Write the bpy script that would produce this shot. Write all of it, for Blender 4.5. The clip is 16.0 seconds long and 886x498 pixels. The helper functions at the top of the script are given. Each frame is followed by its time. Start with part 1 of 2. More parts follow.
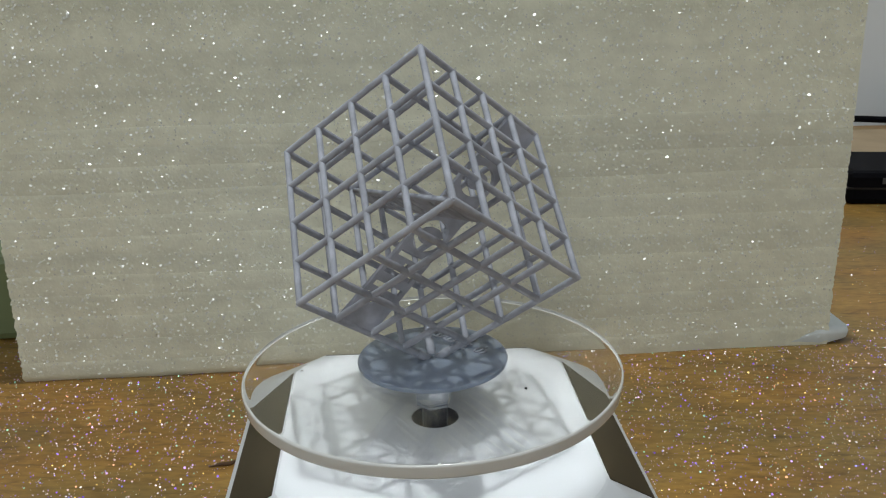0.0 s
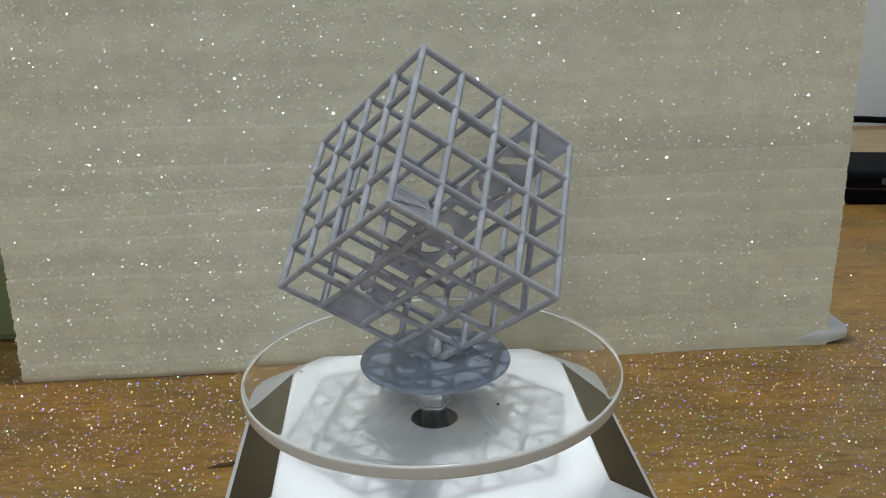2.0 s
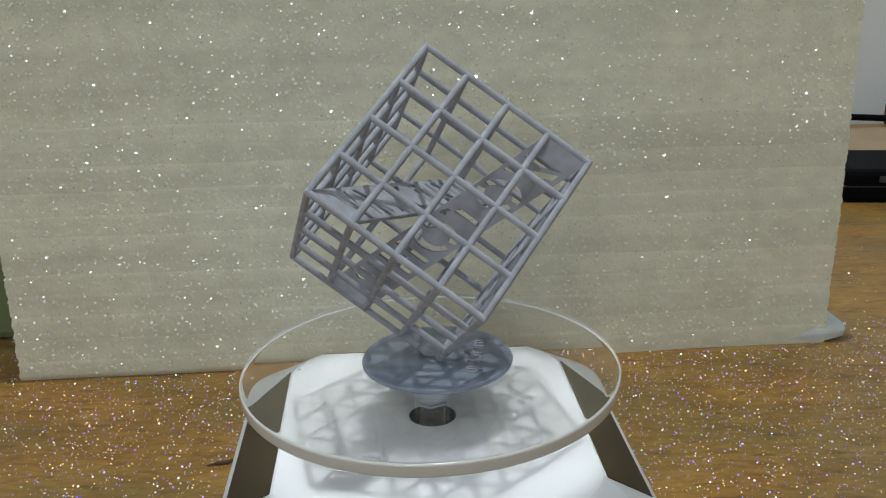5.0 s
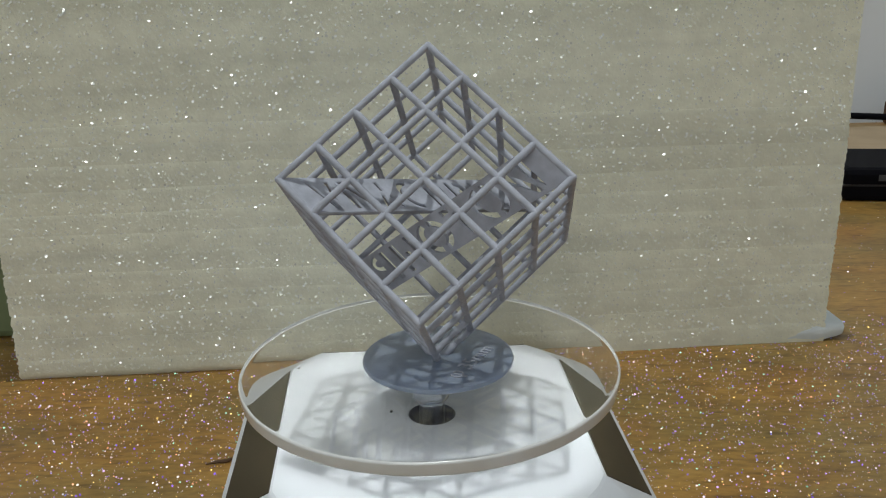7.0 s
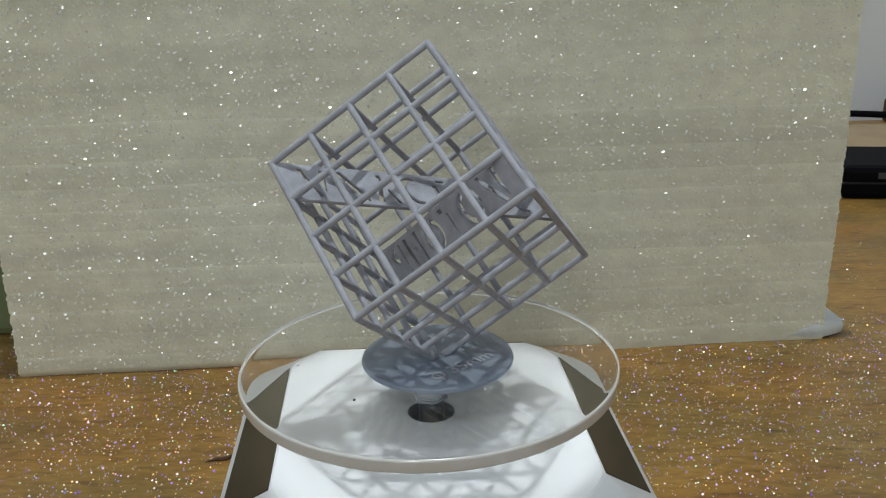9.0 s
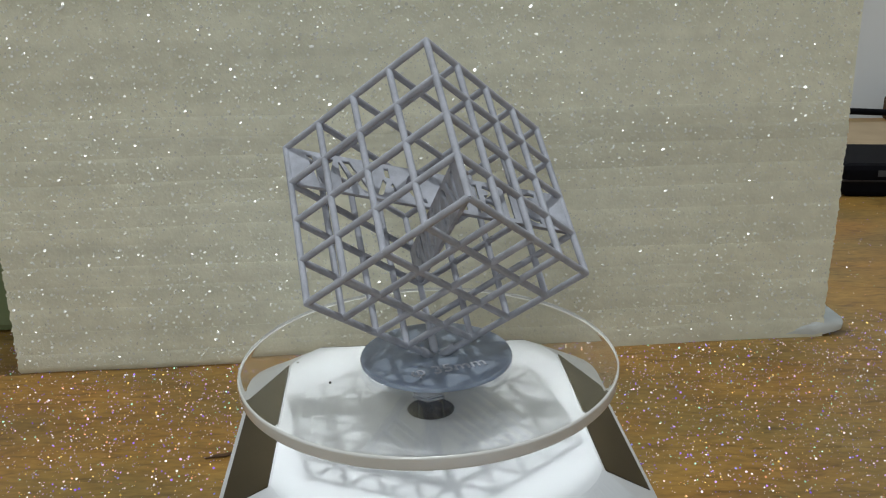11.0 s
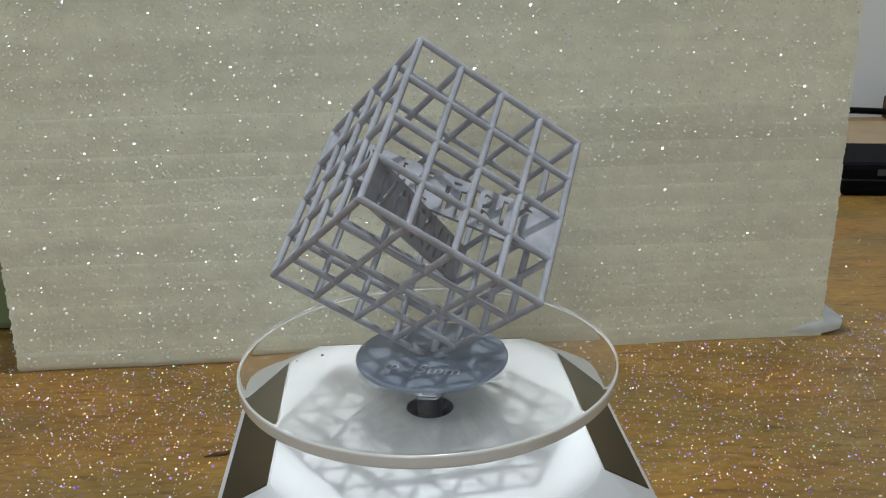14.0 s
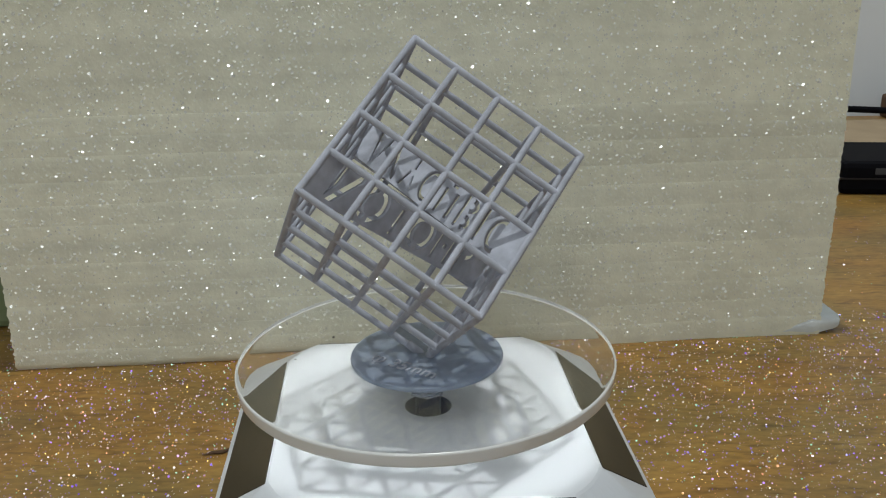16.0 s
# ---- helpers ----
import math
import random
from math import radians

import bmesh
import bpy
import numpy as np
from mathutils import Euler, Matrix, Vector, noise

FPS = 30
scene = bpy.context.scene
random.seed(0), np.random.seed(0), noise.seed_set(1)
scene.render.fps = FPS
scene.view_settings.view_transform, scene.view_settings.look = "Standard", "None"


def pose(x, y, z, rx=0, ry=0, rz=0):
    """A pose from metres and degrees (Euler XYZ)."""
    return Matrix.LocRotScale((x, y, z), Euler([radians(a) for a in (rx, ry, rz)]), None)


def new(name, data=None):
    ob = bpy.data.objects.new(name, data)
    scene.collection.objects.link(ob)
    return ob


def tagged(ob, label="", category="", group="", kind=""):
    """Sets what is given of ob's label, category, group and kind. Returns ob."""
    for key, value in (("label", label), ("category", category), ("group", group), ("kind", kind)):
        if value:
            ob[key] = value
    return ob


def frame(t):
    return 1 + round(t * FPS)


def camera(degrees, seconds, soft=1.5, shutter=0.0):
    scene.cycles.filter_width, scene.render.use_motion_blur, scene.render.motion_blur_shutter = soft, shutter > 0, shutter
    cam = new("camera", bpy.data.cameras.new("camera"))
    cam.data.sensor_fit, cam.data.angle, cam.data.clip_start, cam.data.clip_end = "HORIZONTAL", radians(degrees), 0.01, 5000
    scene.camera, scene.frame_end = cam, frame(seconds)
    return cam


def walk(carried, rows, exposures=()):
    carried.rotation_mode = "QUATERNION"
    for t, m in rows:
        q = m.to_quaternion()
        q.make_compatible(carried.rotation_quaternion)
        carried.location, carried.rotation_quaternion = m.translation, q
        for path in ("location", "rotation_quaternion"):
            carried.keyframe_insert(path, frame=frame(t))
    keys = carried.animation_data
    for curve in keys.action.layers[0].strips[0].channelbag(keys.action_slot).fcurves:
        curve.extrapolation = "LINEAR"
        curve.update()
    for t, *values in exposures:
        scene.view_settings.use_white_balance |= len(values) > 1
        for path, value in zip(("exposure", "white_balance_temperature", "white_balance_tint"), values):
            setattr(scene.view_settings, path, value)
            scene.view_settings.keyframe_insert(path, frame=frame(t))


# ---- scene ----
# All lengths below are millimetres times MM; z = 0 is the table top.
MM = 0.001
TABLE = -30.0            # height of the table top in the turntable's own millimetres

# ---------------------------------------------------------------- camera
cam = camera(50.8, 16.0, soft=1.15)
EYE = (0.0, -0.1977, 0.0917 - TABLE * MM)
TURNS = [
    (0, 72.159, 0.814, -1.085),
    (0.5, 72.156, 0.812, -1.086),
    (1, 72.158, 0.822, -1.094),
    (1.5, 72.175, 0.842, -1.107),
    (2, 72.199, 0.846, -1.136),
    (2.5, 72.200, 0.856, -1.167),
    (3, 72.169, 0.857, -1.214),
    (3.5, 72.123, 0.840, -1.244),
    (4, 72.094, 0.817, -1.239),
    (6.5, 72.026, 0.814, -1.266),
    (7, 71.987, 0.800, -1.284),
    (7.5, 71.943, 0.772, -1.277),
    (8, 71.896, 0.751, -1.279),
    (8.5, 71.852, 0.749, -1.292),
    (9, 71.836, 0.755, -1.310),
    (11.5, 71.632, 0.673, -1.300),
    (12, 71.610, 0.659, -1.296),
    (12.5, 71.603, 0.651, -1.293),
    (13, 71.599, 0.633, -1.291),
    (13.5, 71.593, 0.607, -1.301),
    (14, 71.580, 0.612, -1.317),
    (14.5, 71.556, 0.609, -1.354),
    (15, 71.543, 0.599, -1.389),
    (15.5, 71.509, 0.564, -1.431),
    (16, 71.487, 0.553, -1.413),
]
walk(cam, [(t, pose(*EYE, rx, ry, rz)) for t, rx, ry, rz in TURNS], [(0, 0.05), (9.0, 0.05), (12.0, 0.12), (16.0, 0.12)])

# ---------------------------------------------------------------- world and lamps
world = bpy.data.worlds.new("world")
scene.world = world
world.use_nodes = True
world.node_tree.nodes["Background"].inputs["Color"].default_value = (0.9, 0.95, 1.0, 1)
world.node_tree.nodes["Background"].inputs["Strength"].default_value = 0.05


def ceiling_lamp(name, x, y, z, size, watts, colour):
    data = bpy.data.lights.new(name, "AREA")
    data.shape, data.size, data.energy, data.color = "DISK", size, watts, colour
    lamp = new(name, data)
    lamp.matrix_world = pose(x, y, z)
    return lamp


ceiling_lamp("main_lamp", 0.03, 0.06, 1.545, 0.022, 8.9, (0.95, 1.0, 0.985))
ceiling_lamp("front_lamp", -0.30, -1.15, 1.545, 0.22, 5.4, (0.95, 1.0, 0.985))
# Added behind the camera to fill the foam's front; no such lamp is seen.
ceiling_lamp("fill_lamp", -0.9, -3.0, 1.545, 0.90, 19.0, (0.95, 1.0, 0.985))


# ---------------------------------------------------------------- materials
def mat(name, colour, rough=0.5, metal=0.0, scale=0.0, vary=0.12, bump=0.0, bump_scale=0.0, island=0.0, soft=0.0):
    """A surface whose colour varies by noise of `scale` per metre and, where asked, from object to object."""
    m = bpy.data.materials.new(name)
    m.use_nodes = True
    nodes, links = m.node_tree.nodes, m.node_tree.links
    bsdf = nodes["Principled BSDF"]
    bsdf.inputs["Base Color"].default_value = (*colour, 1)
    bsdf.inputs["Roughness"].default_value = rough
    bsdf.inputs["Metallic"].default_value = metal
    if soft:
        bsdf.inputs["Subsurface Weight"].default_value = 1.0
        bsdf.inputs["Subsurface Radius"].default_value = (1.0, 1.0, 1.1)
        bsdf.inputs["Subsurface Scale"].default_value = soft
    place = nodes.new("ShaderNodeTexCoord")
    if scale:
        grain = nodes.new("ShaderNodeTexNoise")
        grain.inputs["Scale"].default_value = scale
        grain.inputs["Detail"].default_value = 6
        links.new(place.outputs["Object"], grain.inputs["Vector"])
        ramp = nodes.new("ShaderNodeValToRGB")
        ramp.color_ramp.elements[0].position, ramp.color_ramp.elements[1].position = 0.3, 0.7
        for e, k in zip(ramp.color_ramp.elements, (1 - vary, 1 + vary)):
            e.color = (*[min(1.0, c * k) for c in colour], 1)
        links.new(grain.outputs["Fac"], ramp.inputs["Fac"])
        links.new(ramp.outputs["Color"], bsdf.inputs["Base Color"])
    if island:
        info = nodes.new("ShaderNodeObjectInfo")
        tone = nodes.new("ShaderNodeHueSaturation")
        span = nodes.new("ShaderNodeMapRange")
        span.inputs["To Min"].default_value, span.inputs["To Max"].default_value = 1 - island, 1 + island
        links.new(info.outputs["Random"], span.inputs["Value"])
        links.new(span.outputs["Result"], tone.inputs["Value"])
        links.new(ramp.outputs["Color"], tone.inputs["Color"])
        links.new(tone.outputs["Color"], bsdf.inputs["Base Color"])
    if bump:
        fine = nodes.new("ShaderNodeTexNoise")
        fine.inputs["Scale"].default_value = bump_scale
        fine.inputs["Detail"].default_value = 4
        links.new(place.outputs["Object"], fine.inputs["Vector"])
        relief = nodes.new("ShaderNodeBump")
        relief.inputs["Strength"].default_value = bump
        relief.inputs["Distance"].default_value = 0.0005
        links.new(fine.outputs["Fac"], relief.inputs["Height"])
        links.new(relief.outputs["Normal"], bsdf.inputs["Normal"])
    return m


def wood_material():
    m = bpy.data.materials.new("wood_laminate")
    m.use_nodes = True
    nodes, links = m.node_tree.nodes, m.node_tree.links
    bsdf = nodes["Principled BSDF"]
    bsdf.inputs["Roughness"].default_value = 0.42
    place = nodes.new("ShaderNodeTexCoord")
    stretch = nodes.new("ShaderNodeMapping")
    stretch.inputs["Scale"].default_value = (32, 50, 1)
    stretch.inputs["Rotation"].default_value = (0, 0, radians(-4))
    links.new(place.outputs["Object"], stretch.inputs["Vector"])
    grain = nodes.new("ShaderNodeTexNoise")
    grain.inputs["Scale"].default_value = 1.6
    grain.inputs["Detail"].default_value = 9
    grain.inputs["Roughness"].default_value = 0.62
    grain.inputs["Distortion"].default_value = 0.5
    links.new(stretch.outputs["Vector"], grain.inputs["Vector"])
    ramp = nodes.new("ShaderNodeValToRGB")
    steps = ((0.26, (0.15, 0.080, 0.028)), (0.40, (0.28, 0.178, 0.050)), (0.58, (0.33, 0.220, 0.064)), (0.78, (0.40, 0.278, 0.098)))
    while len(ramp.color_ramp.elements) < len(steps):
        ramp.color_ramp.elements.new(0.5)
    for e, (at, c) in zip(ramp.color_ramp.elements, steps):
        e.position, e.color = at, (*c, 1)
    links.new(grain.outputs["Fac"], ramp.inputs["Fac"])
    def cloud(scale, stretch_xy, detail, low, high, first, second):
        """Noise stretched along the grain, ramped between two colours."""
        lay = nodes.new("ShaderNodeMapping")
        lay.inputs["Scale"].default_value = (*stretch_xy, 1)
        links.new(place.outputs["Object"], lay.inputs["Vector"])
        tex = nodes.new("ShaderNodeTexNoise")
        tex.inputs["Scale"].default_value, tex.inputs["Detail"].default_value = scale, detail
        links.new(lay.outputs["Vector"], tex.inputs["Vector"])
        made = nodes.new("ShaderNodeValToRGB")
        made.color_ramp.elements[0].position, made.color_ramp.elements[0].color = low, (*first, 1)
        made.color_ramp.elements[1].position, made.color_ramp.elements[1].color = high, (*second, 1)
        links.new(tex.outputs["Fac"], made.inputs["Fac"])
        return made.outputs["Color"]

    def times_colour(one, two, factor):
        mix = nodes.new("ShaderNodeMix")
        mix.data_type, mix.blend_type = "RGBA", "MULTIPLY"
        mix.inputs["Factor"].default_value = factor
        links.new(one, mix.inputs["A"])
        links.new(two, mix.inputs["B"])
        return mix

    patches = cloud(1.0, (22, 40), 4, 0.36, 0.62, (0.70, 0.70, 0.66), (1.05, 0.86, 0.60))
    warm = cloud(1.0, (9, 16), 3, 0.42, 0.64, (1.0, 1.0, 1.0), (1.1, 0.76, 0.42))
    cracks = cloud(1.0, (95, 420), 4, 0.33, 0.43, (0.35, 0.30, 0.26), (1.0, 1.0, 1.0))
    flecked = cloud(1.0, (260, 700), 2, 0.30, 0.62, (0.72, 0.70, 0.68), (1.08, 1.08, 1.08))
    streaks = cloud(1.0, (7, 120), 4, 0.38, 0.47, (0.42, 0.36, 0.30), (1.0, 1.0, 1.0))
    tone = times_colour(ramp.outputs["Color"], patches, 0.8)
    tone = times_colour(tone.outputs["Result"], streaks, 0.22)
    tone = times_colour(tone.outputs["Result"], warm, 0.3)
    tone = times_colour(tone.outputs["Result"], cracks, 0.55)
    tone = times_colour(tone.outputs["Result"], flecked, 0.9)
    links.new(tone.outputs["Result"], bsdf.inputs["Base Color"])
    relief = nodes.new("ShaderNodeBump")
    relief.inputs["Strength"].default_value = 0.25
    relief.inputs["Distance"].default_value = 0.0004
    links.new(grain.outputs["Fac"], relief.inputs["Height"])
    links.new(relief.outputs["Normal"], bsdf.inputs["Normal"])
    return m


def flake_material(name, colours, rough, metal=1.0, ior=1.5):
    """Mirror-like flakes, each with a colour of its own."""
    m = bpy.data.materials.new(name)
    m.use_nodes = True
    nodes, links = m.node_tree.nodes, m.node_tree.links
    bsdf = nodes["Principled BSDF"]
    bsdf.inputs["Metallic"].default_value = metal
    bsdf.inputs["IOR"].default_value = ior
    bsdf.inputs["Roughness"].default_value = rough
    geo = nodes.new("ShaderNodeNewGeometry")
    ramp = nodes.new("ShaderNodeValToRGB")
    ramp.color_ramp.interpolation = "CONSTANT"
    while len(ramp.color_ramp.elements) < len(colours):
        ramp.color_ramp.elements.new(0.5)
    for i, (e, c) in enumerate(zip(ramp.color_ramp.elements, colours)):
        e.position, e.color = i / len(colours), (*c, 1)
    links.new(geo.outputs["Random Per Island"], ramp.inputs["Fac"])
    links.new(ramp.outputs["Color"], bsdf.inputs["Base Color"])
    return m


def glass_material(name, colour, rough=0.0, clear=1.0):
    m = bpy.data.materials.new(name)
    m.use_nodes = True
    bsdf = m.node_tree.nodes["Principled BSDF"]
    bsdf.inputs["Base Color"].default_value = (*colour, 1)
    bsdf.inputs["Roughness"].default_value = rough
    bsdf.inputs["IOR"].default_value = 1.49
    bsdf.inputs["Transmission Weight"].default_value = clear
    return m


RESIN = mat("lavender_grey_resin", (0.41, 0.425, 0.49), 0.68, scale=230, vary=0.2, bump=0.10, bump_scale=2500, island=0.06)
RESIN.node_tree.nodes["Principled BSDF"].inputs["Specular IOR Level"].default_value = 0.25
RESIN_DISC = mat("blue_grey_resin", (0.235, 0.275, 0.345), 0.36, scale=110, vary=0.15, bump=0.08, bump_scale=1500, soft=0.0045)
WHITE = mat("white_plastic", (0.53, 0.55, 0.585), 0.28, scale=40, vary=0.015, bump=0.02, bump_scale=900)
PANEL = mat("solar_cell", (0.040, 0.031, 0.018), 0.3, scale=60, vary=0.12)
PANEL.node_tree.nodes["Principled BSDF"].inputs["Specular IOR Level"].default_value = 0.06
CHROME = mat("chrome", (0.60, 0.61, 0.63), 0.04, 1.0, scale=200, vary=0.05)
DARK = mat("dark_plastic", (0.012, 0.012, 0.014), 0.35, scale=80, vary=0.2)
FOAM = mat("cream_foam", (0.790, 0.785, 0.655), 0.6, scale=60, vary=0.05, bump=0.35, bump_scale=900, island=0.04)
SHEET = mat("white_foam_sheet", (0.66, 0.71, 0.73), 0.6, scale=120, vary=0.08, bump=0.3, bump_scale=600)
WALL = mat("white_wall_paint", (0.78, 0.80, 0.82), 0.7, scale=3, vary=0.03, bump=0.1, bump_scale=200)
FLOOR = mat("grey_floor", (0.42, 0.42, 0.42), 0.6, scale=6, vary=0.08)
CARD = mat("tan_cardboard", (0.36, 0.27, 0.17), 0.8, scale=40, vary=0.1)
CARD_GREY = mat("dull_grey_print", (0.05, 0.05, 0.055), 0.6, scale=200, vary=0.2)
GREEN = mat("green_plastic", (0.16, 0.20, 0.10), 0.5, scale=40, vary=0.1)
RUBBER = mat("black_rubber", (0.004, 0.004, 0.006), 0.6, scale=80, vary=0.15)
RUBBER.node_tree.nodes["Principled BSDF"].inputs["Specular IOR Level"].default_value = 0.05
SPLINTER = mat("brown_splinter", (0.09, 0.045, 0.02), 0.7, scale=300, vary=0.3)
WOOD = wood_material()


def band_foam():
    """Wide soft bands along the foam's layers, over its own grain."""
    nodes, links = FOAM.node_tree.nodes, FOAM.node_tree.links
    bsdf = nodes["Principled BSDF"]
    before = bsdf.inputs["Base Color"].links[0].from_socket
    place = nodes.new("ShaderNodeTexCoord")
    tone = before
    for scale, low, high, dark in (((4, 1, 110), 0.35, 0.60, 0.93), ((160, 160, 240), 0.34, 0.62, 0.965)):
        lay = nodes.new("ShaderNodeMapping")
        lay.inputs["Scale"].default_value = scale
        links.new(place.outputs["Object"], lay.inputs["Vector"])
        tex = nodes.new("ShaderNodeTexNoise")
        tex.inputs["Scale"].default_value, tex.inputs["Detail"].default_value = 1.0, 3
        links.new(lay.outputs["Vector"], tex.inputs["Vector"])
        made = nodes.new("ShaderNodeValToRGB")
        made.color_ramp.elements[0].position, made.color_ramp.elements[0].color = low, (dark, dark, dark * 0.99, 1)
        made.color_ramp.elements[1].position, made.color_ramp.elements[1].color = high, (1.06, 1.06, 1.055, 1)
        links.new(tex.outputs["Fac"], made.inputs["Fac"])
        mix = nodes.new("ShaderNodeMix")
        mix.data_type, mix.blend_type = "RGBA", "MULTIPLY"
        mix.inputs["Factor"].default_value = 1.0
        links.new(tone, mix.inputs["A"])
        links.new(made.outputs["Color"], mix.inputs["B"])
        tone = mix.outputs["Result"]
    links.new(tone, bsdf.inputs["Base Color"])


band_foam()
RIM = glass_material("milky_acrylic_edge", (0.985, 0.99, 0.975), 0.04, 0.30)
RIM.node_tree.nodes["Principled BSDF"].inputs["Coat Weight"].default_value = 1.0
RIM.node_tree.nodes["Principled BSDF"].inputs["Coat Roughness"].default_value = 0.18
ACRYLIC = glass_material("clear_acrylic", (0.985, 0.99, 0.985))
# Paler than the foam itself, so the colour carries part of the glint.
FOAM_FLAKES = flake_material("foam_film", ((0.84, 0.84, 0.76), (0.90, 0.90, 0.84), (0.82, 0.82, 0.74)), 0.22, 0.0, 2.6)
TABLE_FLAKES = flake_material("glitter", ((0.80, 0.66, 0.80), (0.95, 0.66, 0.20), (0.55, 0.36, 0.95), (0.85, 0.80, 0.86), (0.92, 0.45, 0.25), (0.36, 0.36, 0.95), (0.80, 0.62, 0.60), (0.34, 0.18, 0.95), (0.42, 0.80, 0.60), (0.75, 0.50, 0.85), (0.88, 0.84, 0.80)), 0.46, 0.9)


# ---------------------------------------------------------------- builders
def part(name, bm, material, parent=None, label="", smooth=False):
    me = bpy.data.meshes.new(name)
    bm.normal_update()
    bm.to_mesh(me)
    bm.free()
    if smooth:
        me.shade_smooth()
    me.materials.append(material)
    ob = new(name, me)
    if parent:
        ob.parent = parent
    if label:
        tagged(ob, label)
    return ob


def thing(name, label, category, group="", kind=""):
    return tagged(new(name), label, category, group, kind)


def box(bm, lo, hi):
    m = Matrix.LocRotScale([(a + b) / 2 for a, b in zip(lo, hi)], None, [b - a for a, b in zip(lo, hi)])
    return bmesh.ops.create_cube(bm, size=1, matrix=m)["verts"]


def bevel(bm, width, segments=2):
    bmesh.ops.bevel(bm, geom=bm.edges[:], offset=width, segments=segments, affect="EDGES", profile=0.5)


def prism(rings):
    """A closed body lofted through rings of equal length."""
    bm = bmesh.new()
    made = [[bm.verts.new(co) for co in ring] for ring in rings]
    for a, b in zip(made, made[1:]):
        for i in range(len(a)):
            j = (i + 1) % len(a)
            bm.faces.new((a[i], a[j], b[j], b[i]))
    bm.faces.new(made[0][::-1])
    bm.faces.new(made[-1])
    bmesh.ops.recalc_face_normals(bm, faces=bm.faces[:])
    return bm


def lathe(profile, steps=96):
    """A body of revolution from (radius, z) pairs; closed on the axis by caps."""
    return prism([[(r * math.cos(2 * math.pi * k / steps), r * math.sin(2 * math.pi * k / steps), z) for k in range(steps)] for r, z in profile])


def bar(bm, a, b, radius, sides=10):
    a, b = Vector(a), Vector(b)
    turn = (b - a).to_track_quat("Z", "Y").to_matrix().to_4x4()
    m = Matrix.Translation((a + b) / 2) @ turn
    bmesh.ops.create_cone(bm, cap_ends=True, segments=sides, radius1=radius, radius2=radius, depth=(b - a).length, matrix=m)


# ---------------------------------------------------------------- room and table
def room():
    # Only the north wall shows; the rest is unseen, added to bounce light.
    z0, z1, r = -0.75, 1.56, 2.2
    south = -3.7
    walls = (("wall_north", (-r, 0.47, z0), (r, 0.57, z1)), ("wall_south", (-r, south - 0.1, z0), (r, south, z1)),
             ("wall_east", (r, south - 0.1, z0), (r + 0.1, 0.57, z1)), ("wall_west", (-r - 0.1, south - 0.1, z0), (-r, 0.57, z1)))
    for name, lo, hi in walls:
        bm = bmesh.new()
        box(bm, lo, hi)
        tagged(part(name, bm, WALL), "plain matt white painted room wall", "wall", kind="structure")
    bm = bmesh.new()
    box(bm, (-r - 0.1, south - 0.1, z1), (r + 0.1, 0.57, z1 + 0.1))
    tagged(part("ceiling", bm, WALL), "plain white painted ceiling above the table, unseen, added to bounce light", "ceiling", kind="structure")
    bm = bmesh.new()
    box(bm, (-r - 0.1, south - 0.1, z0 - 0.1), (r + 0.1, 0.57, z0))
    tagged(part("floor", bm, FLOOR), "plain grey floor under the table, unseen, added to bounce light", "floor", kind="structure")


def table():
    bm = bmesh.new()
    box(bm, (-0.75, -0.45, -0.03), (0.75, 0.445, 0.0))
    bevel(bm, 0.002)
    top = thing("table", "golden brown wood-grain table with a glittering lacquer", "table")
    part("tabletop", bm, WOOD, top, "golden brown wood-grain top")
    for x in (-0.7, 0.7):
        for y in (-0.4, 0.40):
            bm = bmesh.new()
            box(bm, (x - 0.025, y - 0.025, -0.75), (x + 0.025, y + 0.025, -0.03))
            bevel(bm, 0.003)
            part("leg", bm, WOOD, top)


def flakes(name, count, spot, size, tilt, seed):
    """Many small facets; spot(rng) gives place and facing."""
    rng = random.Random(seed)
    verts, faces = [], []
    for _ in range(count):
        place, facing, k = spot(rng)
        n = (Vector(facing) + Vector([rng.gauss(0, tilt) for _ in range(3)])).normalized()
        u = n.orthogonal().normalized()
        v = n.cross(u)
        s = size * k * rng.uniform(0.5, 1.3)
        at, i = Vector(place), len(verts)
        spin = rng.uniform(0, 6.28)
        for q in range(5):
            a = spin + q * 2 * math.pi / 5
            verts.append(at + (u * math.cos(a) + v * math.sin(a)) * s)
        faces.append((i, i + 1, i + 2, i + 3, i + 4))
    me = bpy.data.meshes.new(name)
    me.from_pydata(verts, [], faces)
    return new(name, me)


def table_glitter():
    def spot(rng):
        near = rng.random() < 0.75
        x, y = (rng.uniform(-0.17, 0.17), rng.uniform(-0.10, 0.09)) if near else (rng.uniform(-0.30, 0.36), rng.uniform(0.0, 0.40))
        return (x, y, 0.0002), (0, -0.5, 1), rng.choice((0.5, 0.6, 0.8, 1.0, 1.3))
    ob = flakes("glitter", 33000, spot, 0.0002, 0.30, 3)
    ob.data.materials.append(TABLE_FLAKES)
    tagged(ob, "tiny gold and violet glitter flecks in the table lacquer", "glitter", kind="stuff")


# ---------------------------------------------------------------- foam block
FOAM_POSE = pose(0.0012, 0.0657, 0.0, 0, 0, 3.8)
FOAM_LO, FOAM_HI = -0.1235, 0.1250


def foam_front(x, z):
    return 0.0006 * noise.noise((x * 40, z * 40, 1.7))


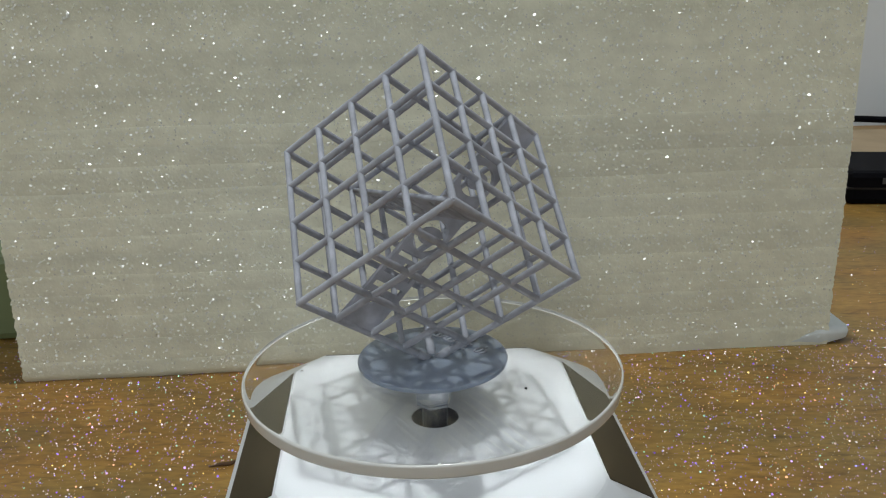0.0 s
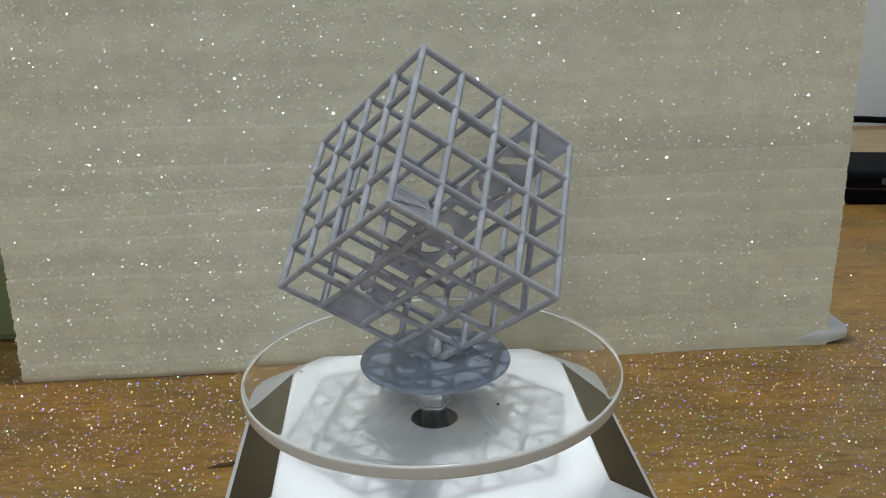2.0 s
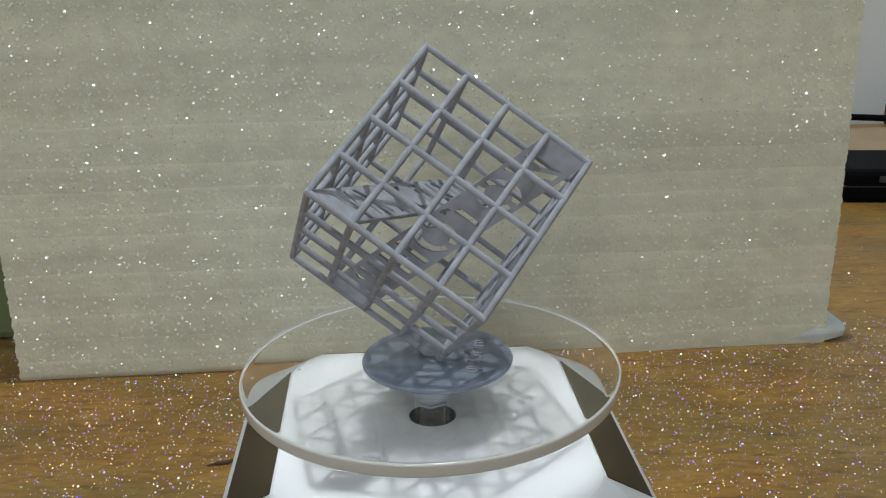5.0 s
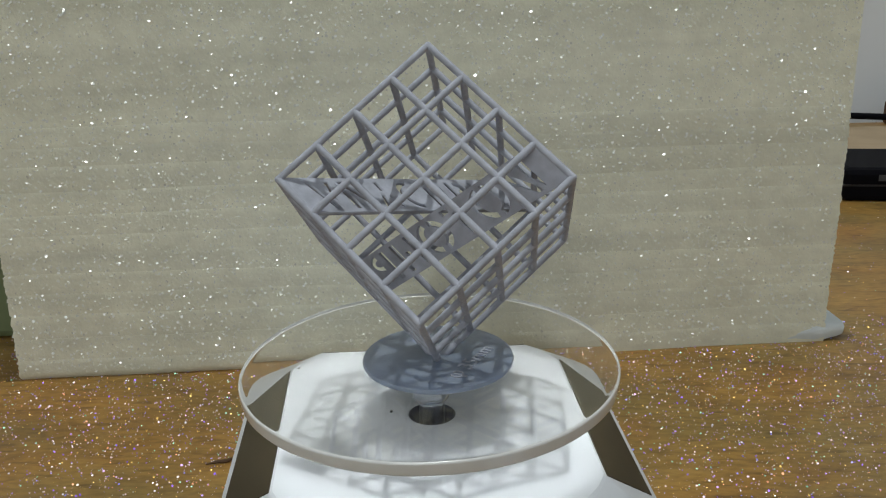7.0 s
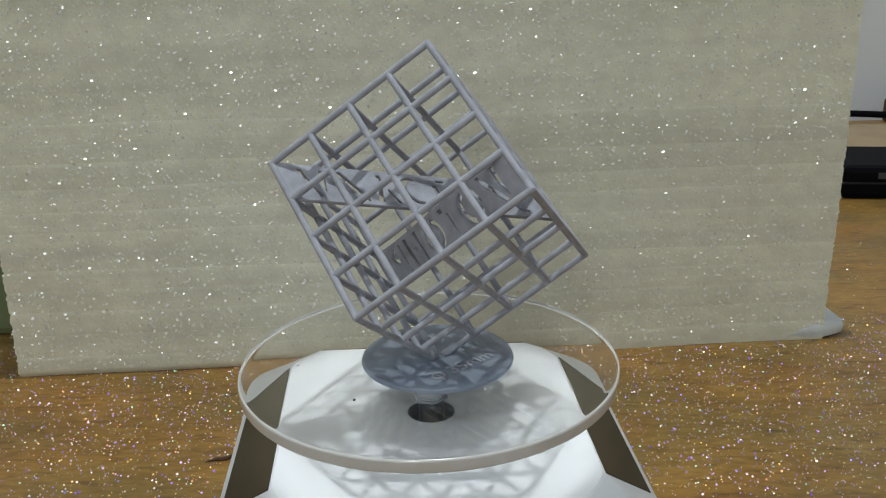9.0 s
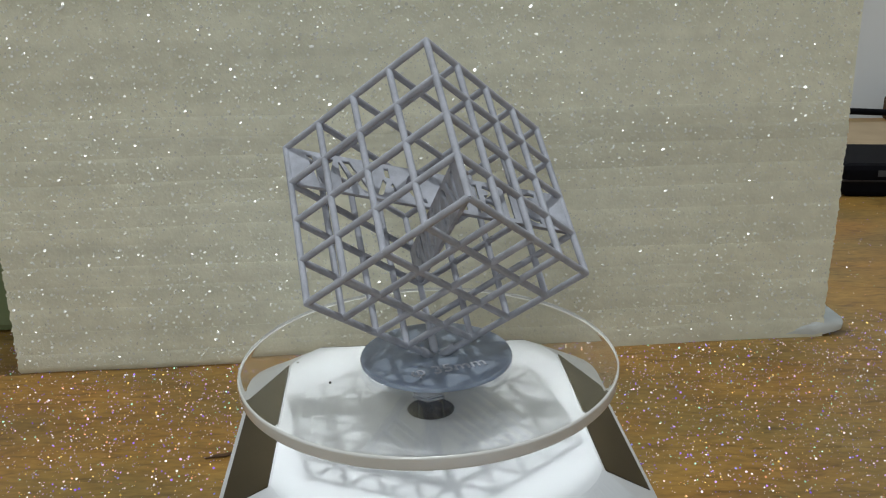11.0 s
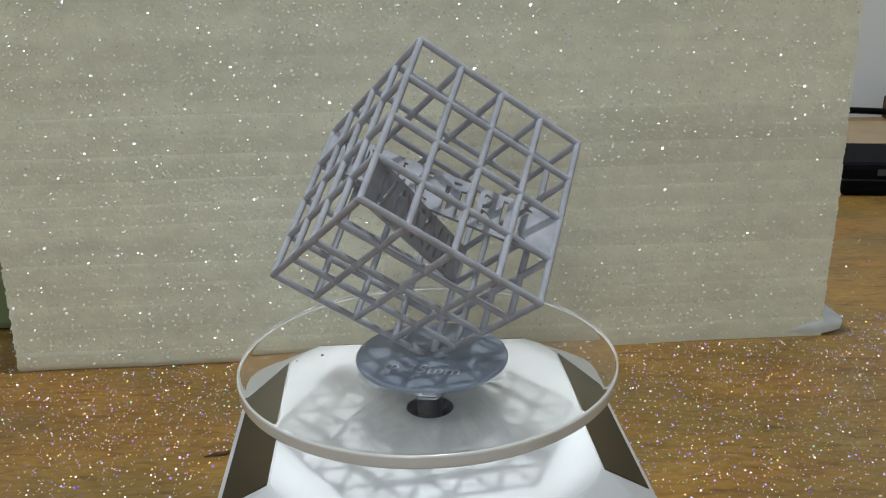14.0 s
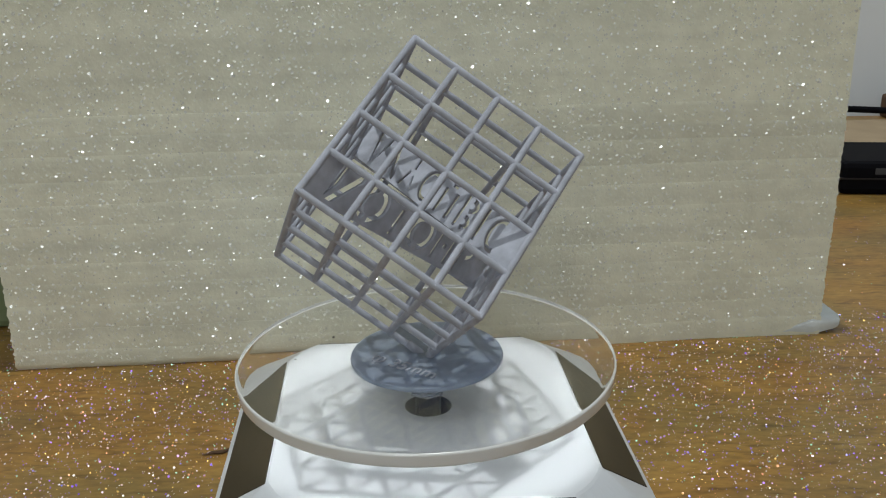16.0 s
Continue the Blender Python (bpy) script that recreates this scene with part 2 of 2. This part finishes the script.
def foam_block():
    block = thing("foam_block", "cream expanded foam block with horizontal layers, standing on the table", "packing foam")
    block.matrix_world = FOAM_POSE
    rng = random.Random(11)
    nx, prof = 150, ((0.0, 0.00013), (0.12, 0.00004), (0.26, 0.0), (0.4, 0.0), (0.54, 0.0), (0.68, 0.00001), (0.8, 0.00003), (0.9, 0.00008), (1.0, 0.00032))
    seams = [0.0]
    while seams[-1] < 0.074:
        seams.append(seams[-1] + rng.uniform(0.0048, 0.0078))
    for z0, z1 in zip(seams, [*seams[1:], 0.165]):
        z1 -= 0.00002
        shift, depth = rng.uniform(-0.00008, 0.00008), rng.uniform(0.35, 0.9)
        bm = bmesh.new()
        rows = []
        for f, back in prof:
            z = z0 + (z1 - z0) * f
            row = []
            for k in range(nx + 1):
                x = FOAM_LO + (FOAM_HI - FOAM_LO) * k / nx
                if k in (0, nx):
                    x += 0.0008 * noise.noise((z * 1700, k, 2.0)) - (0.0002 if k else -0.0002) * (abs(f - 0.5) * 2) ** 3
                up = 0.0007 * noise.noise((x * 14, z * 90, 9.0)) if 0.001 < z < 0.1 else 0.0
                under = 0.0009 * max(0.0, 1 - z / 0.002) ** 1.5 * min(1.0, max(0.0, (0.06 - x) / 0.1))
                row.append(bm.verts.new((x, foam_front(x, z) + shift + back * depth + under, z + up)))
            rows.append(row)
        back_row = [[bm.verts.new((v.co.x, 0.045, v.co.z)) for v in (row[0], row[-1])] for row in rows]
        for a, b in zip(rows, rows[1:]):
            for k in range(nx):
                bm.faces.new((a[k], a[k + 1], b[k + 1], b[k]))
        for j in range(len(rows) - 1):
            bm.faces.new((back_row[j][0], rows[j][0], rows[j + 1][0], back_row[j + 1][0]))
            bm.faces.new((rows[j][-1], back_row[j][1], back_row[j + 1][1], rows[j + 1][-1]))
            bm.faces.new((back_row[j][1], back_row[j][0], back_row[j + 1][0], back_row[j + 1][1]))
        bm.faces.new([*rows[0][::-1], *back_row[0]])
        bm.faces.new([*rows[-1], back_row[-1][1], back_row[-1][0]])
        part("foam_layer", bm, FOAM, block, smooth=True).data.set_sharp_from_angle(angle=radians(40))

    def spot(rng):
        x, z = rng.uniform(FOAM_LO, FOAM_HI), rng.uniform(0.002, 0.155)
        return (x, foam_front(x, z) - 0.00008, z), (0, -1, 0.45), rng.choice((0.5, 0.6, 0.8, 1.0, 1.3))
    ob = flakes("film_fleck", 26000, spot, 0.00032, 0.32, 5)
    ob.data.materials.append(FOAM_FLAKES)
    ob.parent = block
    tagged(ob, "sparkling film flecks on the foam", kind="stuff")


def foam_sheet():
    """The thin sheet under the block's end, curling up at its tip."""
    n, rings = 36, []
    for k in range(n + 1):
        a = k / n
        x = 0.104 + 0.0275 * a
        tip = max(0.0, (a - 0.6) / 0.4)
        z = 0.0003 + 0.0014 * tip ** 2
        high = 0.0006 + 0.0050 * min(1.0, a * 1.6) * (1 - 0.32 * tip ** 2) + 0.0002 * noise.noise((x * 300, 1.0, 4.0))
        front = 0.0006 - 0.0013 * min(1.0, a * 1.6) + 0.0010 * tip ** 2 + 0.0001 * noise.noise((x * 420, 7.0, 2.0))
        rings.append([(x, front + 0.0006, z), (x, front, z + high * 0.3), (x + 0.0002, front + 0.0001, z + high * 0.65), (x, front + 0.0006, z + high * 0.93), (x, front + 0.0014, z + high),
                      (x, 0.03, z + high), (x, 0.03, z)])
    ob = part("foam_sheet", prism(rings), SHEET, smooth=True)
    ob.data.set_sharp_from_angle(angle=radians(55))
    ob.matrix_world = FOAM_POSE
    tagged(ob, "white foam sheet curling up beside the foam block", "foam sheet")


# ---------------------------------------------------------------- turntable
AXIS = Matrix.Translation((0, 0, -TABLE * MM)) @ pose(0, 0, 0, 0.876, -1.106, 0)
TURN_0, TURN_RATE = -171.29, -10.661       # degrees, degrees a second
BASE_POSE = pose(0.00040, 0, -TABLE * MM, 0, 0, 2.65)
Z_TOP, Z_RIM = -15.5 * MM, -24.4 * MM


def rounded(ux, v0, v1, r, z, steps=7):
    """A ring with rounded corners, anticlockwise from the right side; corner k lies between the sides."""
    out = []
    for cx, cy, a0 in ((ux - r, v1 - r, 0), (-ux + r, v1 - r, 90), (-ux + r, v0 + r, 180), (ux - r, v0 + r, 270)):
        for k in range(steps):
            a = radians(a0 + 90 * k / (steps - 1))
            out.append((cx + r * math.cos(a), cy + r * math.sin(a), z))
    return out


def chamfered(ux, v0, v1, cu, cv0, cv1, z, steps=7):
    out = []
    for a, b in (((ux, cv1), (cu, v1)), ((-cu, v1), (-ux, cv1)), ((-ux, cv0), (-cu, v0)), ((cu, v0), (ux, cv0))):
        for k in range(steps):
            f = k / (steps - 1)
            bulge = 0.9 * MM * math.sin(math.pi * f)
            x, y = a[0] + (b[0] - a[0]) * f, a[1] + (b[1] - a[1]) * f
            n = Vector((x, y)).normalized() * bulge
            out.append((x + n.x, y + n.y, z))
    return out


def turntable():
    base = thing("turntable", "white plastic solar display turntable with a clear round platter", "turntable")
    base.matrix_world = BASE_POSE
    top = chamfered(35.4 * MM, -37.5 * MM, 37.5 * MM, 28 * MM, -27.3 * MM, 27.3 * MM, Z_TOP)
    rim = rounded(47.9 * MM, -49.5 * MM, 49.5 * MM, 15 * MM, Z_RIM)
    low = [(x, y, TABLE * MM + 0.0006) for x, y, z in rim]
    inner = [(x * 0.985, y * 0.985, Z_TOP + 0.25 * MM) for x, y, z in top]
    bm = prism([low, rim, top, inner])
    # the well round the spindle
    body = part("body", bm, WHITE, base, "glossy white plastic body")
    bm = lathe([(5.6 * MM, -30 * MM + 0.002), (5.6 * MM, -13 * MM)], 48)
    cutter = part("well_cutter", bm, DARK, base)
    hole = body.modifiers.new("well", "BOOLEAN")
    hole.object, hole.operation, hole.solver = cutter, "DIFFERENCE", "EXACT"
    deps = bpy.context.evaluated_depsgraph_get()
    deps.update()
    me = bpy.data.meshes.new_from_object(body.evaluated_get(deps))
    body.modifiers.clear()
    body.data = me
    bpy.data.objects.remove(cutter)
    # dark lining of the well
    bm = bmesh.new()
    rings = [[bm.verts.new((r * MM * math.cos(a), r * MM * math.sin(a), z * MM)) for a in [2 * math.pi * k / 48 for k in range(48)]] for r, z in ((5.58, -15.4), (5.58, -25), (0.5, -25), (0.5, -25.6), (5.59, -25.6))]
    for a, b in zip(rings, rings[1:]):
        for i in range(48):
            bm.faces.new((a[i], a[(i + 1) % 48], b[(i + 1) % 48], b[i]))
    part("well_lining", bm, DARK, base, "dark glossy well round the spindle", smooth=False)

    def panel(corners):
        bm = bmesh.new()
        a, b, c, d = [Vector(co) * MM for co in corners]
        n = (b - a).cross(d - a).normalized()
        if n.z < 0:
            n = -n
        lo = [v + n * -0.0002 for v in (a, b, c, d)]
        hi = [v + n * 0.00015 for v in (a, b, c, d)]
        bm = prism([lo, hi])
        part("solar_panel", bm, PANEL, base, "dark brown glossy solar panel")
    slope = -8.9 / 12.5
    for s in (1, -1):
        panel(((s * 35.5, 27.2, -15.5), (s * 46.6, 23.3, -15.5 + 11.2 * slope), (s * 46.6, -23.3, -15.5 + 11.2 * slope), (s * 35.5, -27.2, -15.5)))
        panel(((-27.6, s * 37.6, -15.5), (27.6, s * 37.6, -15.5), (23.5, s * 48.2, -15.5 - 10.7 * 8.9 / 12), (-23.5, s * 48.2, -15.5 - 10.7 * 8.9 / 12)))
    # spindle
    bm = lathe([(3.0 * MM, -24 * MM), (3.0 * MM, -9.3 * MM)], 32)
    part("shaft", bm, DARK, base, "dark turning shaft")
    # platter with the chrome hub under it
    curve_r, mid = 0.6, -1.45
    profile = [(42.2, -3.0), *[(43.62 - curve_r * (1 - math.cos(radians(a))), mid - (1.55 - curve_r) + curve_r * math.sin(radians(a))) for a in range(-90, 1, 15)]]
    profile += [(r, 2 * mid - z) for r, z in profile[::-1]]
    platter = part("platter", lathe([(r * MM, z * MM) for r, z in profile], 192), ACRYLIC, base, "clear acrylic platter with a rounded rim", smooth=True)
    platter.data.set_sharp_from_angle(angle=radians(42))
    platter.visible_shadow = False
    platter.data.materials.append(RIM)
    for face in platter.data.polygons:
        face.material_index = 0 if abs(face.normal.z) > 0.98 else 1
    hub_rings = [[(r * MM * math.cos(a), r * MM * math.sin(a), z * MM) for a in [2 * math.pi * q / 6 + 0.2 for q in range(6)]] for r, z in ((3.6, -12.0), (4.25, -11.6), (4.3, -11.0), (4.1, -10.8), (4.1, -10.4), (4.3, -10.2), (4.3, -4.2), (4.0, -3.0))]
    part("speck", lathe([(0.32 * MM, -0.1 * MM), (0.30 * MM, 0.25 * MM)], 8), DARK, platter, "tiny black speck of dirt").location = (-17.9 * MM, 16.9 * MM, 0.1 * MM)
    part("dot", lathe([(0.34 * MM, -0.1 * MM), (0.32 * MM, 0.1 * MM)], 10), DARK, base, "small dark dot").location = (-33.4 * MM, 28.0 * MM, Z_TOP + 0.25 * MM)
    part("hub", prism(hub_rings), CHROME, platter, "polished chrome hub")
    return base, platter


# ---------------------------------------------------------------- lattice cube
EDGE = 41.6 * MM
BASIS = Matrix(((1, -1, 0), (1, 1, -2), (1, 1, 1)))
BASIS = Matrix([Vector(r).normalized() for r in BASIS])
CUBE_LOCAL = pose(-0.41 * MM, -2.07 * MM, 0, 0.27, -0.07, 0)


def corner(x, y, z):
    return BASIS @ (Vector((x, y, z)) * EDGE)


def ellipse(cx, cy, rx, ry, a0, a1, steps):
    return [(cx + rx * math.cos(radians(a0 + (a1 - a0) * k / steps)), cy + ry * math.sin(radians(a0 + (a1 - a0) * k / steps))) for k in range(steps + 1)]


def crescent(cx, rx, ry, inner_x, inner_y, a0, a1, cy=0.5):
    return ellipse(cx, cy, rx, ry, a0, a1, 18) + ellipse(cx, cy, inner_x, inner_y, a1, a0, 18)


def upright(x0, x1, y0=0.1, y1=0.9):
    return [(x0, y0), (x1, y0), (x1, y1), (x0, y1)]


# plain holes, each set inside a cell of one by one
HOLES = {
    "ring": [crescent(0.5, 0.47, 0.43, 0.25, 0.28, -80, 80), crescent(0.5, 0.47, 0.43, 0.25, 0.28, 100, 260)],
    "wedges": [[(0.16, 0.1), (0.40, 0.1), (0.88, 0.78), (0.88, 0.92), (0.72, 0.92)], [(0.06, 0.16), (0.10, 0.16), (0.28, 0.5), (0.28, 0.9), (0.06, 0.9)]],
    "stem": [upright(0.41, 0.59, 0.1, 0.74), upright(0.62, 0.90, 0.79, 0.92)],
    "pair": [upright(0.14, 0.30), upright(0.70, 0.86), upright(0.42, 0.58, 0.44, 0.57)],
    "bow": [upright(0.14, 0.30), crescent(0.46, 0.40, 0.22, 0.20, 0.10, -85, 85, 0.68)],
    "fork": [[(0.10, 0.9), (0.30, 0.9), (0.48, 0.5), (0.38, 0.42)], upright(0.46, 0.62, 0.1, 0.38), [(0.90, 0.9), (0.74, 0.9), (0.60, 0.56), (0.68, 0.48)]],
    "slants": [[(0.08, 0.1), (0.26, 0.1), (0.48, 0.86), (0.38, 0.9)], [(0.92, 0.1), (0.74, 0.1), (0.62, 0.56), (0.66, 0.80)]],
    "open_ring": [crescent(0.55, 0.45, 0.41, 0.27, 0.29, 75, 285)],
    "cup": [upright(0.14, 0.32, 0.26, 0.9), upright(0.68, 0.86, 0.26, 0.9), upright(0.36, 0.64, 0.1, 0.19)],
    "buttons": [upright(0.14, 0.32), crescent(0.46, 0.38, 0.19, 0.18, 0.08, -85, 85, 0.70), crescent(0.46, 0.40, 0.19, 0.18, 0.08, -85, 85, 0.30)],
    "bar": [upright(0.32, 0.68)],
}


def pierced_strip(cube, ends, cells, margin):
    """A slanting strip between two opposite edges, pierced by plain holes."""
    a, b, c, d = [corner(*e) for e in ends]       # a-b one end, d-c the other
    along, across = d - a, b - a
    normal = along.cross(across).normalized()
    curve = bpy.data.curves.new("pierced_strip", "CURVE")
    curve.dimensions, curve.fill_mode, curve.extrude = "2D", "BOTH", 1.0

    def outline(points):
        s = curve.splines.new("POLY")
        s.points.add(len(points) - 1)
        for p, (x, y) in zip(s.points, points):
            p.co = (x, y, 0, 1)
        s.use_cyclic_u = True

    outline([(0, 0), (4, 0), (4, 1), (0, 1)])
    total, at = sum(width for kind, width in cells), margin
    for kind, width in cells:
        step = (1 - 2 * margin) * width / total
        for hole in HOLES[kind]:
            outline([(4 * (at + step * x), y) for x, y in hole])
        at += step
    flat = new("flat_strip", curve)
    deps = bpy.context.evaluated_depsgraph_get()
    deps.update()
    me = bpy.data.meshes.new_from_object(flat.evaluated_get(deps))
    bpy.data.objects.remove(flat)
    bm = bmesh.new()
    bm.from_mesh(me)
    bpy.data.meshes.remove(me)
    for v in bm.verts:
        x, y, z = v.co
        v.co = a + along * (x / 4) + across * y + normal * (STRIP_HALF * z)
    bmesh.ops.remove_doubles(bm, verts=bm.verts[:], dist=1e-6)
    bmesh.ops.recalc_face_normals(bm, faces=bm.faces[:])
    return part("pierced_strip", bm, RESIN, cube, "slanting strip pierced with holes")


STRIP_HALF = 0.5 * MM


def lattice_cube():
    cube = thing("lattice_cube", "grey resin lattice cube standing on one corner on a round disc", "3d print")
    rad = 0.75 * MM
    grid = (0, 0.25, 0.5, 0.75, 1)
    lines = set()
    for p in grid:
        for q in grid:
            if p in (0, 1) or q in (0, 1):
                lines |= {("x", p, q), ("y", p, q), ("z", p, q)}
    shared = {}
    for axis, p, q in sorted(lines):
        if axis not in shared:
            bm = bmesh.new()
            bar(bm, -corner(*{"x": (0.5, 0, 0), "y": (0, 0.5, 0), "z": (0, 0, 0.5)}[axis]) * 1.012, corner(*{"x": (0.5, 0, 0), "y": (0, 0.5, 0), "z": (0, 0, 0.5)}[axis]) * 1.012, rad, 10)
            ob = part("strut", bm, RESIN, cube, smooth=True)
            shared[axis] = ob.data
            ob.data.set_sharp_from_angle(angle=radians(50))
        else:
            ob = new("strut", shared[axis])
            ob.parent = cube
        ob.location = corner(*{"x": (0.5, p, q), "y": (p, 0.5, q), "z": (p, q, 0.5)}[axis])
    pierced_strip(cube, ((0, 1, 1), (0.25, 1, 1), (0.75, 0, 0), (0.5, 0, 0)), (("wedges", 1), ("ring", 1.05), ("stem", 0.9), ("ring", 1.05), ("pair", 1), ("bow", 0.95)), 0.075)
    pierced_strip(cube, ((1, 1, 0), (0.75, 1, 0), (0.25, 0, 1), (0.5, 0, 1)), (("slants", 1), ("wedges", 1), ("fork", 0.95), ("open_ring", 1), ("cup", 1), ("buttons", 0.95), ("bar", 0.45), ("open_ring", 1)), 0.06)
    # the disc it grows from
    disc = part("disc", lathe([(16.9 * MM, 0.12 * MM), (17.4 * MM, 0.3 * MM), (17.5 * MM, 0.8 * MM), (17.3 * MM, 1.25 * MM), (16.9 * MM, 1.4 * MM)], 128), RESIN_DISC, cube, "round blue-grey resin disc")
    disc.data.shade_smooth()
    disc.data.set_sharp_from_angle(angle=radians(40))
    bm = bmesh.new()
    for e in ((1, 0, 0), (0, 1, 0), (0, 0, 1)):
        c = corner(*e) * 0.12
        bar(bm, (c.x * 0.2, c.y * 0.2, 0.4 * MM), (c.x * 1.1, c.y * 1.1, c.z + 0.6 * MM), 1.0 * MM, 8)
    part("foot", bm, RESIN, cube, smooth=True)
    # raised writing on the disc
    curve = bpy.data.curves.new("raised_text", "FONT")
    curve.body, curve.size, curve.extrude = "\u03c6 35mm", 5.0 * MM, 0.2 * MM
    curve.align_x, curve.align_y = "CENTER", "CENTER"
    text = new("raised_text", curve)
    deps = bpy.context.evaluated_depsgraph_get()
    deps.update()
    me = bpy.data.meshes.new_from_object(text.evaluated_get(deps))
    bpy.data.objects.remove(text)
    me.materials.clear()
    # the struts' lighter resin, painting in the light that raised edges catch
    me.materials.append(RESIN)
    text = new("raised_text", me)
    text.parent = disc
    at = radians(TEXT_AT)
    text.matrix_basis = pose(8.7 * MM * math.cos(at), 8.7 * MM * math.sin(at), 1.45 * MM, 0, 0, TEXT_AT + 90)
    return cube


TEXT_AT = 216.0


# ---------------------------------------------------------------- small things
def power_brick():
    bm = bmesh.new()
    box(bm, (0, 0, 0), (0.11, 0.05, 0.0165))
    bevel(bm, 0.003)
    brick = thing("power_adapter", "black plastic power adapter lying on the table", "power adapter")
    part("case", bm, RUBBER, brick)
    bm = bmesh.new()
    box(bm, (0.0, -0.0004, 0.0078), (0.11, 0.0502, 0.0086))
    part("seam", bm, DARK, brick)
    bm = bmesh.new()
    box(bm, (0.016, -0.0003, 0.0105), (0.034, 0.0001, 0.0135))
    part("label_plate", bm, CARD_GREY, brick, "dull grey label plate")
    brick.matrix_world = pose(0.2030, 0.2385, 0, 0, 0, -6)


def cable():
    curve = bpy.data.curves.new("cable", "CURVE")
    curve.dimensions, curve.bevel_depth, curve.bevel_resolution = "3D", 0.0022, 4
    s = curve.splines.new("BEZIER")
    pts = ((0.20, 0.30, 0.0025), (0.245, 0.405, 0.010), (0.33, 0.42, 0.007), (0.50, 0.38, 0.0025))
    s.bezier_points.add(len(pts) - 1)
    for b, co in zip(s.bezier_points, pts):
        b.co, b.handle_left_type, b.handle_right_type = co, "AUTO", "AUTO"
    ob = new("cable", curve)
    curve.materials.append(RUBBER)
    tagged(ob, "black rubber cable looping over the table", "cable")


def splinter():
    bm = bmesh.new()
    pts = ((-4.5, 0, 0.3, 0.12), (-2, 0.3, 0.55, 0.4), (0.5, 0.1, 0.5, 0.5), (3, 0.8, 0.8, 0.3), (4.5, 1.4, 1.0, 0.08))
    rings = [[(x * MM, (y + r * math.cos(a)) * MM, (z + r * math.sin(a)) * MM) for a in [2 * math.pi * k / 6 for k in range(6)]] for x, y, z, r in pts]
    bm.free()
    ob = part("splinter", prism(rings), SPLINTER)
    ob.matrix_world = pose(-0.0515, 0.0078, 0, 0, 0, 12)
    tagged(ob, "small brown wood splinter lying on the table", "splinter")


def cardboard():
    bm = bmesh.new()
    box(bm, (0, 0, 0.0002), (0.30, 0.10, 0.0022))
    bevel(bm, 0.0005, 1)
    ob = part("cardboard_sheet", bm, CARD)
    ob.matrix_world = pose(0.19, 0.315, 0, 0, 0, 2)
    tagged(ob, "flat tan cardboard sheet lying on the table", "cardboard")


def wooden_block():
    bm = bmesh.new()
    box(bm, (0, 0, 0), (0.08, 0.02, 0.016))
    bevel(bm, 0.002)
    ob = part("wooden_block", bm, SPLINTER)
    ob.matrix_world = pose(0.3195, 0.422, 0, 0, 0, 3)
    tagged(ob, "dark brown wooden block against the wall", "block")


def green_box():
    bm = bmesh.new()
    box(bm, (-0.06, 0, 0), (0, 0.04, 0.03))
    bevel(bm, 0.003)
    ob = part("green_box", bm, GREEN)
    ob.matrix_world = pose(-0.1315, 0.090, 0, 0, 0, 4)
    tagged(ob, "dark green plastic box standing behind the foam", "box")


room()
table()
base, platter = turntable()
cube = lattice_cube()
foam_block()
foam_sheet()
table_glitter()
power_brick()
cable()
splinter()
green_box()
cardboard()
wooden_block()


def motions():
    inside = BASE_POSE.inverted()
    times = [k * 0.5 for k in range(33)]
    turn = [(t, AXIS @ pose(0, 0, 0, 0, 0, TURN_0 + TURN_RATE * t)) for t in times]
    walk(platter, [(t, inside @ m) for t, m in turn])
    walk(cube, [(t, m @ CUBE_LOCAL) for t, m in turn])


motions()
